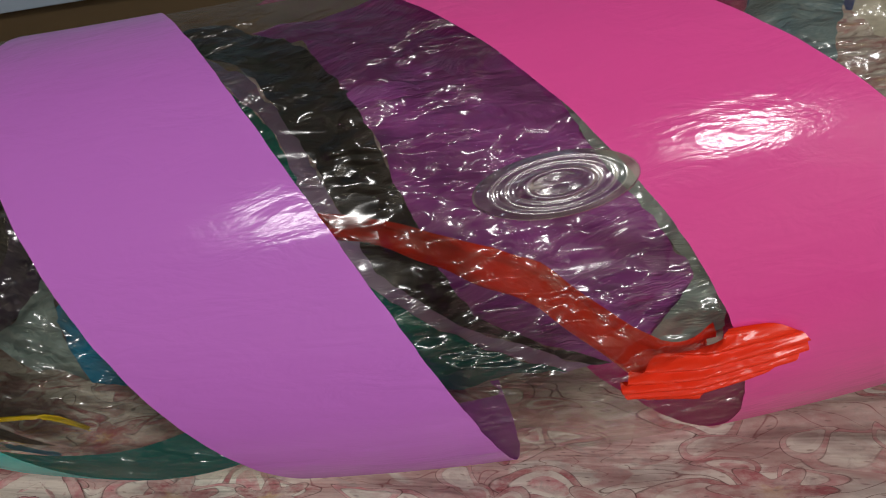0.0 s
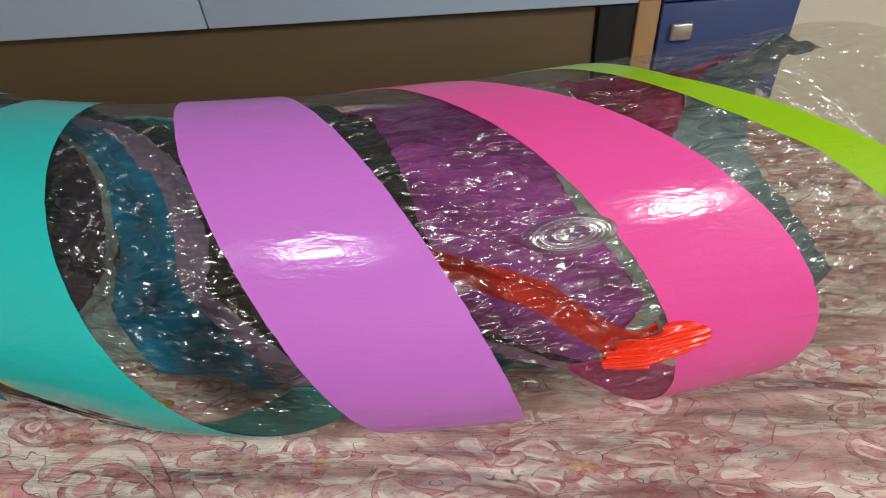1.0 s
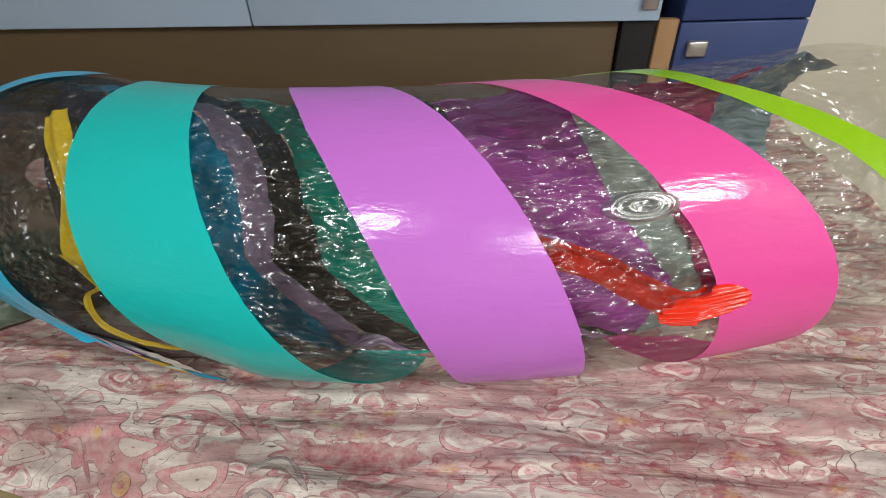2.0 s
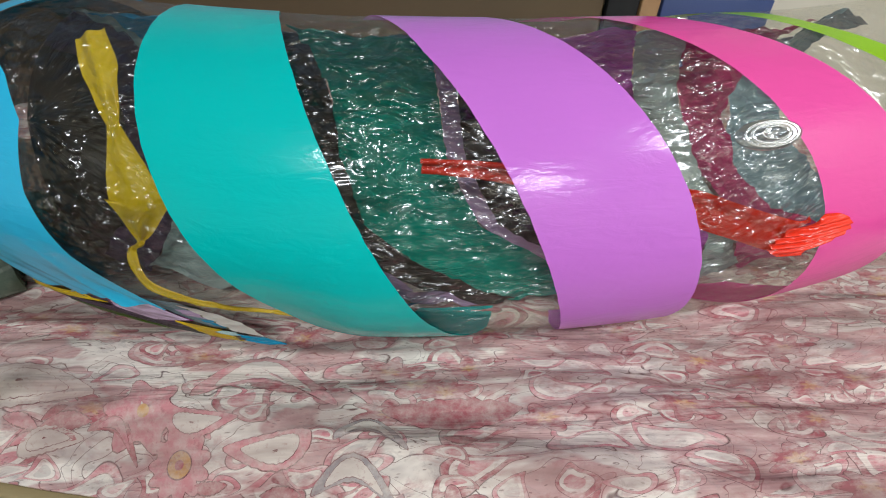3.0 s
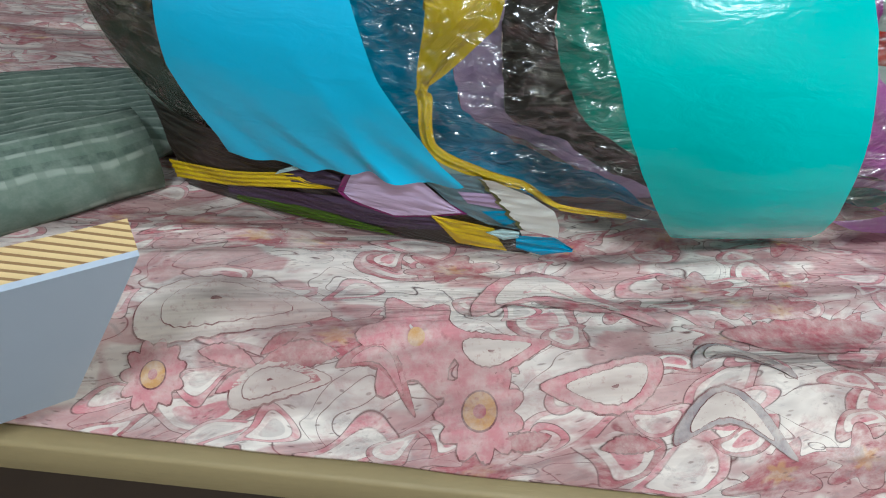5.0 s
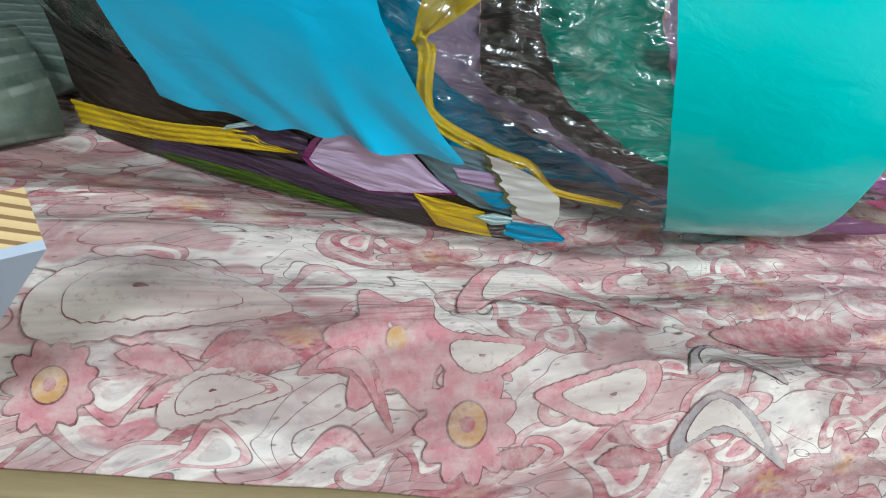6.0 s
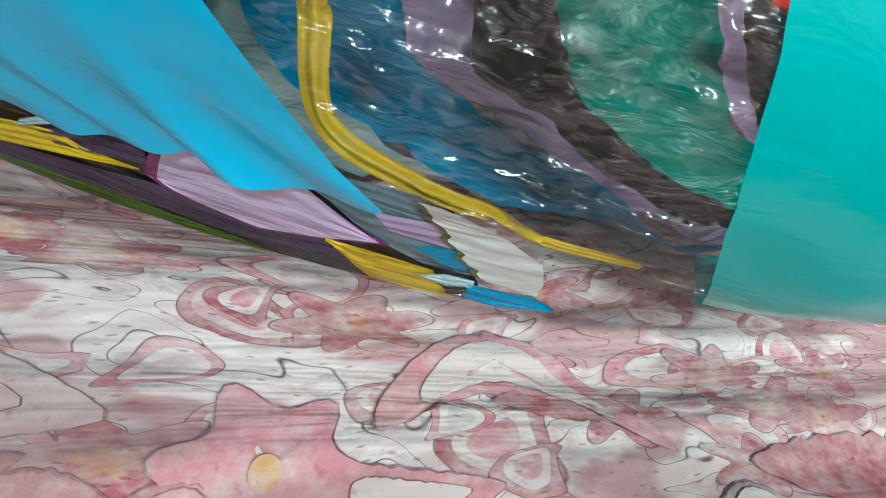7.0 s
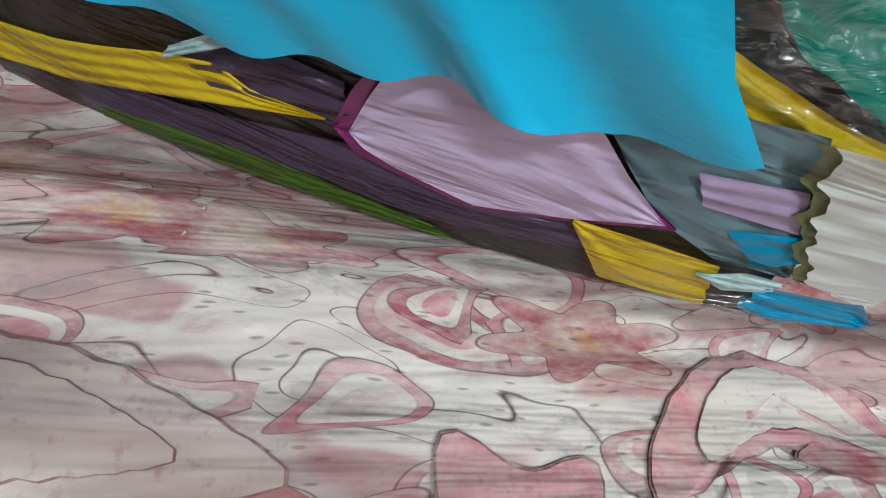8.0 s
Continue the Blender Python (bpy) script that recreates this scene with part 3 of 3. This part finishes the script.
HEM_Q, HEM_V = (0, 0.3, 0.55, 0.7, 0.8, 1), (-31.0, -31.5, -28.5, -27.0, -29.0, -26.0)
rows, uvs = [], []
for i in range(121):
    row, uv = [], []
    for j in range(61):
        q = j / 60
        low = float(np.interp(q, HEM_Q, HEM_V)) + 0.35 * math.sin(q * 31.0 + 1)
        v = low + (118 - low) * i / 120
        u = EDGE["blueL"](v) + (EDGE["blueR"](v) - EDGE["blueL"](v)) * q
        loose = max(0.0, 1 - (v - low) / 42) ** 2
        lift = 0.0030 + loose * 0.004 * (0.6 + noise.noise((q * 8 + v * 0.05, v * 0.05, 0.7)))
        lift += loose ** 2 * (0.004 + 0.005 * math.sin((q - 0.64) * 26) * math.exp(-((q - 0.70) / 0.12) ** 2))
        row.append(surf(u, v, lift))
        uv.append((u * 0.016, v * 0.0032))
    rows.append(row)
    uvs.append(uv)
part("blue_stripe", sheet_grid(rows, uvs), M["blue"], tube, "glossy opaque blue stripe with loose lower edge")
# tinted layer added only to darken the view through the clear end
part("end_cap_darkening", strip(lambda v: U_LEFT + 0.2, lambda v: -29.6, 0, 360, 72, 14, -0.004), M["end_tint"], tube, "dark tinted film added to darken the tube end")
# loose layers on the far side
# brown entries are added: they paint the shade and brown board behind clear film
FAR = [("brown_shade", "added dark brown layer standing in for shade inside tube", (-43.99, -43.99, -43.99, -43.99, -43.99)), ("dpurple_far", "dusky purple layer", (-35.5, -35.5, -34, -31, -28)), ("greyg_far", "grey green crumpled layer", (-30, -30, -28, -25, -22)),
       ("blue_far", "dull blue pleated layer", (-28, -28.5, -26, -20, -8)), ("lilac_far", "lilac crumpled layer", (-17.5, -17, -14, -4, 5)),
       ("brown_shade", "added dark brown layer standing in for shade inside tube", (-11.5, -11, -9.5, 0.5, 9)), ("teal_far", "dark teal layer", (-7, -5.5, -2, 5.5, 12)),
       ("lilac_far", "lilac crumpled layer", (5.0, 7.5, 10.5, 16, 22.5)),
       ("brown_shade", "added dark brown layer standing in for shade inside tube", (6.5, 9.3, 12.3, 17.5, 23.5)),
       ("purple_far", "deep purple layer", (11.5, 14.5, 16.7, 19, 24.2)), ("greyg_far", "grey green crumpled layer", (20, 26.5, 29, 29.5, 25)),
       ("maroon_far", "maroon layer", (23.5, 31, 33, 32, 28.5)), ("greyb_far", "grey blue crumpled layer", (34, 36.5, 38.5, 40, 41)),
       (None, "", (42, 45, 46.5, 46, 44))]
VS = (112, 200, 235, 260, 288)


def far_us(us):
    return [max(U_LEFT + 0.005, u - 4.8 + 4.8 * smooth(18, 34, u)) for u in us]


for k in range(len(FAR) - 1):
    mat, lab, us = FAR[k]
    part("inner_layer", strip(poly(*zip(VS, far_us(us))), poly(*zip(VS, far_us(FAR[k + 1][2]))), 112, 288, 80, 16, -0.010 - 0.0006 * k, 0.22, 0.013, 2.0 + k), M[mat], tube, lab)


# loose panels hanging from the slack end down to the sheet
def skirt(u, w, lift=0.0):
    """A point of the slack film: w runs from the tube's belly (0) to where it meets the sheet (1)."""
    top = surf(u, -30.0)
    a, b = surf(u, 0.0), surf(u, 180.0)
    out = Vector((a.x - b.x, a.y - b.y, 0)).normalized()
    mid = (a + b) / 2
    foot = Vector((mid.x + out.x * 0.125, mid.y + out.y * 0.125, 0.006))
    p = top.lerp(foot, w) if w >= 0 else surf(u, -30.0 - w * 50)
    p = p + out * (0.6 * lift + 0.002 * math.sin(math.pi * min(1.0, max(0.0, w))))
    p.z = max(p.z + 0.3 * lift, 0.004)
    return p


def along(line, s):
    """A point of a broken line at share s of its length."""
    d = [0.0]
    for (a, b), (c, e) in zip(line, line[1:]):
        d.append(d[-1] + math.hypot(c - a, (e - b) * 7))
    return float(np.interp(s * d[-1], d, [p[0] for p in line])), float(np.interp(s * d[-1], d, [p[1] for p in line]))


def panel(name, mat, label, first, second, lift, fold=0.0015, seed=0.0, ruffle=0.0, pleats=15.0, across=False):
    """A limp panel between two edges on the slack film, with pleats and a wavy first edge."""
    rows, uvs = [], []
    for i in range(41):
        s = i / 40
        (u0, w0), (u1, w1) = along(first, s), along(second, s)
        u0 += ruffle * (math.sin(s * 26 + seed) + 0.5 * math.sin(s * 57))
        row, uv = [], []
        for j in range(25):
            t = j / 24
            u, w = u0 + (u1 - u0) * t, w0 + (w1 - w0) * t
            k = s if across else t
            d = lift + fold * (0.7 * math.sin(k * pleats + 1.5 * (t if across else s) + seed) + noise.noise((u * 0.5, w * 7, seed)) + 0.5 * noise.noise((u * 0.9, w * 22, seed + 4)))
            row.append(skirt(u, w, d))
            uv.append((u * 0.012, w * 0.10))
        rows.append(row)
        uvs.append(uv)
    return part(name, sheet_grid(rows, uvs), M[mat], tube, label)


# brown backing added to put shade into the low front under the tube
panel("shade_backing", "brown_shade", "added dark brown layer standing in for shade inside tube", [(-36, -0.05), (-16, -0.05)], [(-36, 1.0), (-13, 1.0)], 0.0, seed=13.0)
panel("purple_band", "dpurple_far", "dusky purple layer", [(-32, 0.62), (-28.3, 0.58), (-24.2, 0.46), (-21.4, 0.56), (-18.9, 0.53)], [(-32.5, 0.92), (-29, 0.86), (-24.5, 0.84), (-21, 0.84), (-18.4, 0.72)], 0.003, seed=2.0)
panel("purple_fold", "dpurple_far", "crumpled dusky purple fold", [(-27.6, 0.26), (-25.6, 0.12), (-24.2, 0.16)], [(-27.0, 0.42), (-25.0, 0.40), (-24.0, 0.36)], 0.003, 0.003, 2.6)
panel("green_band", "green_dark", "leaf green layer", [(-31.6, 0.84), (-26.2, 0.76), (-22.2, 0.90)], [(-32.2, 0.99), (-26.8, 0.99), (-21.4, 0.99)], 0.004, 0.001, 3.0)
panel("yellow_flap", "yellow", "yellow pleated flap", [(-36.5, 0.70), (-31, 0.46), (-28, 0.30), (-26.7, 0.26), (-26.2, 0.33), (-24.6, 0.35)], [(-36.5, 0.92), (-32, 0.74), (-29.6, 0.60), (-27.2, 0.48), (-24.6, 0.36)], 0.006, 0.0016, 5.0, pleats=22.0)
panel("pale_flap", "pale", "pale cyan flap", [(-28.0, 0.33), (-26.3, 0.17), (-24.6, 0.03)], [(-27.6, 0.25), (-26.3, 0.11), (-24.9, 0.00)], 0.008, 0.0006, 12.0)
LILAC = [[(-24.1, 0.38), (-23.7, 0.20), (-23.0, -0.06), (-20.4, -0.06), (-18.9, 0.20), (-17.6, 0.39)], [(-24.1, 0.38), (-23.8, 0.45), (-23.2, 0.50), (-21.3, 0.60), (-19.3, 0.50), (-17.6, 0.39)]]
panel("panel_trim", "magenta", "narrow magenta trim", [(-24.45, 0.37), (-24.0, 0.18), (-23.2, -0.06), (-20.4, -0.06), (-18.9, 0.21), (-17.3, 0.40)], [(-24.45, 0.39), (-24.1, 0.49), (-23.3, 0.545), (-21.3, 0.635), (-19.3, 0.530), (-17.3, 0.41)], 0.0055, 0.0012, 1.0)
panel("lilac_panel", "lilac", "pale lilac pleated panel", *LILAC, 0.0075, 0.0012, 1.0, pleats=19.0)
panel("grey_layer", "greyb_far", "grey blue layer", [(-20.3, -0.08), (-17.0, -0.10), (-16.0, 0.06), (-14.3, 0.50)], [(-19.2, 0.12), (-17.8, 0.37), (-16.0, 0.53), (-14.2, 0.55)], 0.005, 0.002, 9.0)
panel("lilac_layer", "lilac_far", "dull lilac pleated layer", [(-18.0, 0.10), (-16.2, 0.07)], [(-17.4, 0.24), (-15.5, 0.26)], 0.0075, 0.001, 10.0)
panel("blue_layer", "blue_far", "dull blue layer", [(-16.6, 0.33), (-15.2, 0.27)], [(-15.2, 0.51), (-14.6, 0.41)], 0.0075, 0.001, 11.0)
panel("yellow_fan", "yellow", "yellow pleated fan", [(-19.2, 0.50), (-17.5, 0.52), (-15.7, 0.57), (-15.4, 0.70)], [(-19.2, 0.53), (-18.5, 0.70), (-17.6, 0.93), (-14.5, 0.97)], 0.008, 0.0018, 4.0, ruffle=0.03, pleats=13.0)
panel("pale_tip", "pale", "pale cyan crumpled tip", [(-16.1, 0.64), (-15.3, 0.55), (-14.3, 0.57)], [(-16.1, 0.65), (-15.0, 0.75), (-14.2, 0.68)], 0.012, 0.002, 8.0)
panel("clear_knot", "seam", "crumpled clear film knot", [(-15.2, 0.76), (-14.2, 0.72)], [(-15.0, 0.97), (-13.8, 0.95)], 0.012, 0.006, 14.0)
panel("blue_tip", "blue_far", "crinkled blue tip", [(-14.4, 0.64), (-12.3, 0.60), (-10.8, 0.80)], [(-14.1, 0.88), (-12.4, 0.98), (-10.8, 0.86)], 0.010, 0.003, 7.0)
FAN = [(-17.0, -0.08), (-16.2, 0.05), (-15.6, 0.20), (-14.9, 0.36), (-14.0, 0.54)]
panel("fan_hem", "olive", "narrow olive hem", [(u - 0.22, w) for u, w in FAN], [(u + 0.25, w) for u, w in FAN], 0.0105, 0.0012, 6.0, 0.10, 30.0, True)
panel("white_fan", "white", "white pleated fan", FAN, [(-16.4, -0.08), (-14.6, 0.02), (-13.0, 0.20), (-12.4, 0.40), (-12.1, 0.60)], 0.0130, 0.0016, 6.0, 0.10, 30.0, True)


# ---- ribbons inside the tube ----
def ribbon(pts, widths, fold=0.004, seed=0.0, across=(0, 0, 1), n=60, m=10):
    """A limp band along points, with pleats along its length."""
    pts = [Vector(p) for p in pts]
    rows, uvs = [], []
    k = len(pts) - 1
    for i in range(n + 1):
        s = i / n * k
        a = min(int(s), k - 1)
        f = s - a
        p0, p1, p2, p3 = pts[max(a - 1, 0)], pts[a], pts[a + 1], pts[min(a + 2, k)]
        p = 0.5 * ((2 * p1) + (p2 - p0) * f + (2 * p0 - 5 * p1 + 4 * p2 - p3) * f * f + (3 * p1 - p0 - 3 * p2 + p3) * f ** 3)
        tang = (p2 - p1).normalized()
        side = Vector(across) - tang * tang.dot(Vector(across))
        side.normalize()
        nor = tang.cross(side)
        w = float(np.interp(s, range(k + 1), widths))
        row, uv = [], []
        for j in range(m + 1):
            q = j / m - 0.5
            bulge = fold * (math.cos(q * math.pi * 3) + noise.noise((s * 2, q * 5, seed))) + 0.25 * w * (0.25 - q * q)
            row.append(p + side * (q * w) + nor * bulge)
            uv.append((s * 0.1, q * w))
        rows.append(row)
        uvs.append(uv)
    return sheet_grid(rows, uvs)


part("red_sleeve", ribbon([surf(21.2, 6.5, -0.014), surf(19.4, 6.0, -0.014), (0.473, -0.006, 0.200), (0.413, 0.03, 0.195), (0.335, 0.075, 0.190), (0.235, 0.105, 0.186), (0.14, 0.13, 0.180)],
                          (0.034, 0.046, 0.050, 0.046, 0.036, 0.030, 0.024), 0.004, 1.0), M["red"], tube, "red vinyl sleeve")
rows, uvs = [], []
for i in range(41):
    q = i / 40 * 2 - 1
    half = 2.35 * math.sqrt(max(0.0, 1 - q * q)) + 0.02
    row, uv = [], []
    for j in range(25):
        k = j / 24 * 2 - 1
        u, v = 20.8 + half * k + 0.25 * q, 6.5 + 6.0 * q + 2.0 * k
        pleat = 0.0022 * math.sin(q * 17 + k * 2.5 + 0.8 * math.sin(3 * q)) * (1 - 0.4 * k)
        row.append(surf(u, v, 0.0032 + pleat - 0.010 * max(0.0, -k - 0.2) + 0.004 * (1 - q * q)))
        uv.append((k * 0.04, q * 0.02))
    rows.append(row)
    uvs.append(uv)
part("red_mouth", sheet_grid(rows, uvs), M["red"], tube, "pleated red sleeve mouth")
part("yellow_ribbon", ribbon([surf(-24.5, 80, -0.02), surf(-22.3, 66, -0.035), surf(-20.6, 47, -0.05), surf(-19.4, 28, -0.055), surf(-18.9, 14, -0.055), (-0.193, -0.021, 0.168), surf(-20.1, -10, -0.035), surf(-19.5, -22, -0.014),
                              surf(-16.9, -27, -0.006), surf(-14.6, -31, -0.006), surf(-11.8, -50, -0.008), surf(-7.8, -50, -0.008)],
                             (0.034, 0.040, 0.014, 0.046, 0.060, 0.010, 0.012, 0.010, 0.010, 0.009, 0.006, 0.005), 0.0025, 5.0, (1, 0, 0.15), 110), M["yellow"], tube, "twisted yellow vinyl ribbon")

# valve: flat oval flange with a raised ring and a plug
bm = bmesh.new()
UC, VC = 17.3, 40.5
prof = [(0.0, 0.004), (0.28, 0.006), (0.34, 0.010), (0.42, 0.010), (0.48, 0.005), (0.60, 0.0045), (0.64, 0.007), (0.68, 0.004), (0.76, 0.004), (0.80, 0.006), (0.84, 0.003), (0.95, 0.003), (1.0, 0.001)]
rings = []
for q, h in prof:
    rings.append([bm.verts.new(surf(UC + 2.05 * q * math.cos(i / 48 * 2 * math.pi), VC + 4.6 * q * math.sin(i / 48 * 2 * math.pi), 0.0015 + h)) for i in range(48)])
for a, b in zip(rings, rings[1:]):
    for i in range(48):
        bm.faces.new((a[i], a[(i + 1) % 48], b[(i + 1) % 48], b[i]))
bm.normal_update()
part("valve", bm, M["valve"], tube, "round clear plastic valve flange")

# ---- crumpled pieces behind the tube ----
heap = tagged(new("crumpled_film"), "crumpled cyan, green and cream film lying behind the tube", "plastic film")
heap.location = (0.0, 0.0, 0.0)
for nm, mat, x0, x1, y0, hgt, sd in (("cyan_sheet", "pale", 0.25, 0.43, 0.80, 0.040, 1), ("green_sheet", "teal_far", 0.41, 0.55, 0.80, 0.045, 2), ("cream_sheet", "white", 0.52, 0.67, 0.82, 0.040, 3)):
    rows, uvs = [], []
    for i in range(17):
        t = i / 16
        rows.append([(x0 + (x1 - x0) * j / 20, y0 + 0.16 * t, 0.008 + hgt * math.sin(math.pi * min(1, t * 1.1)) * (0.55 + 0.45 * math.sin(math.pi * j / 20)) * (1 + 0.25 * noise.noise((j * 0.16, t * 3, sd)))) for j in range(21)])
        uvs.append([(0.01 * j, 0.01 * i) for j in range(21)])
    part(nm, sheet_grid(rows, uvs), M[mat], heap)

# ---- striped pillow at the tube's end ----
rows = []
for i in range(41):
    row = []
    for j in range(61):
        a, b = (i / 40 - 0.5) * math.pi, j / 60 * 2 * math.pi
        e = lambda q, p: math.copysign(abs(q) ** p, q)
        x = 0.26 * e(math.cos(a), 0.45) * e(math.cos(b), 0.5)
        y = 0.11 * e(math.cos(a), 0.45) * e(math.sin(b), 0.5)
        z = 0.030 * e(math.sin(a), 1.0)
        z += 0.014 * noise.noise((x * 7, y * 11, 0.4)) + 0.005 * noise.noise((x * 22, y * 30, 1.4))
        row.append((x, y, z))
    rows.append(row)
pillow = tagged(new("pillow"), "flat green and white striped cotton pillow on the sheet", "pillow")
pillow.matrix_world = pose(-0.672, 0.085, 0.036, 0, 0, 34)
part("cushion", sheet_grid(rows), M["cloth"], pillow)
rows = []
for j in range(0, 121):
    t = j / 120
    a = t * 5.2 * math.pi
    r = 0.012 + 0.032 * t
    rows.append([(x, r * math.cos(a) * (1 + 0.1 * noise.noise((x * 9, a, 1))), 0.004 + r * math.sin(a)) for x in (-0.22, -0.12, 0.0, 0.10, 0.16, 0.20)])
roll = part("rolled_hem", sheet_grid(rows), M["cloth"], pillow, "rolled striped edge")
roll.matrix_parent_inverse = Matrix.Identity(4)
roll.location = (-0.02, -0.105, -0.004)
solid = roll.modifiers.new("thickness", "SOLIDIFY")
solid.thickness = 0.004

# ---- laminated board at the bed's edge ----
board = tagged(new("laminated_board"), "grey laminated plywood board leaning on the bed edge", "board")


def prism(a, b, c, d, h):
    bm = bmesh.new()
    lo = [bm.verts.new(Vector(p)) for p in (a, b, c, d)]
    hi = [bm.verts.new(Vector(p) + Vector(h)) for p in (a, b, c, d)]
    for f in ((lo[3], lo[2], lo[1], lo[0]), hi, *[(lo[i], lo[(i + 1) % 4], hi[(i + 1) % 4], hi[i]) for i in range(4)]):
        bm.faces.new(f)
    bmesh.ops.recalc_face_normals(bm, faces=bm.faces[:])
    return bm


T, Bq = Vector((-0.345, -0.222, 0.170)), Vector((-0.441, -0.180, 0.004))
edge_dir = (Vector((-0.392, -0.244, 0.170)) - T).normalized()
face_n = edge_dir.cross(Bq - T).normalized()
if face_n.y > 0:
    face_n = -face_n
w = edge_dir * 0.30
flat(part("laminate_face", prism(T, Bq, Bq + w, T + w, face_n * 0.003), M["board"], board, "smooth grey laminate"))
k = -face_n * 0.017
flat(part("plywood_core", prism(T, Bq, Bq + w, T + w, k), M["ply"], board, "layered yellow plywood edge"))
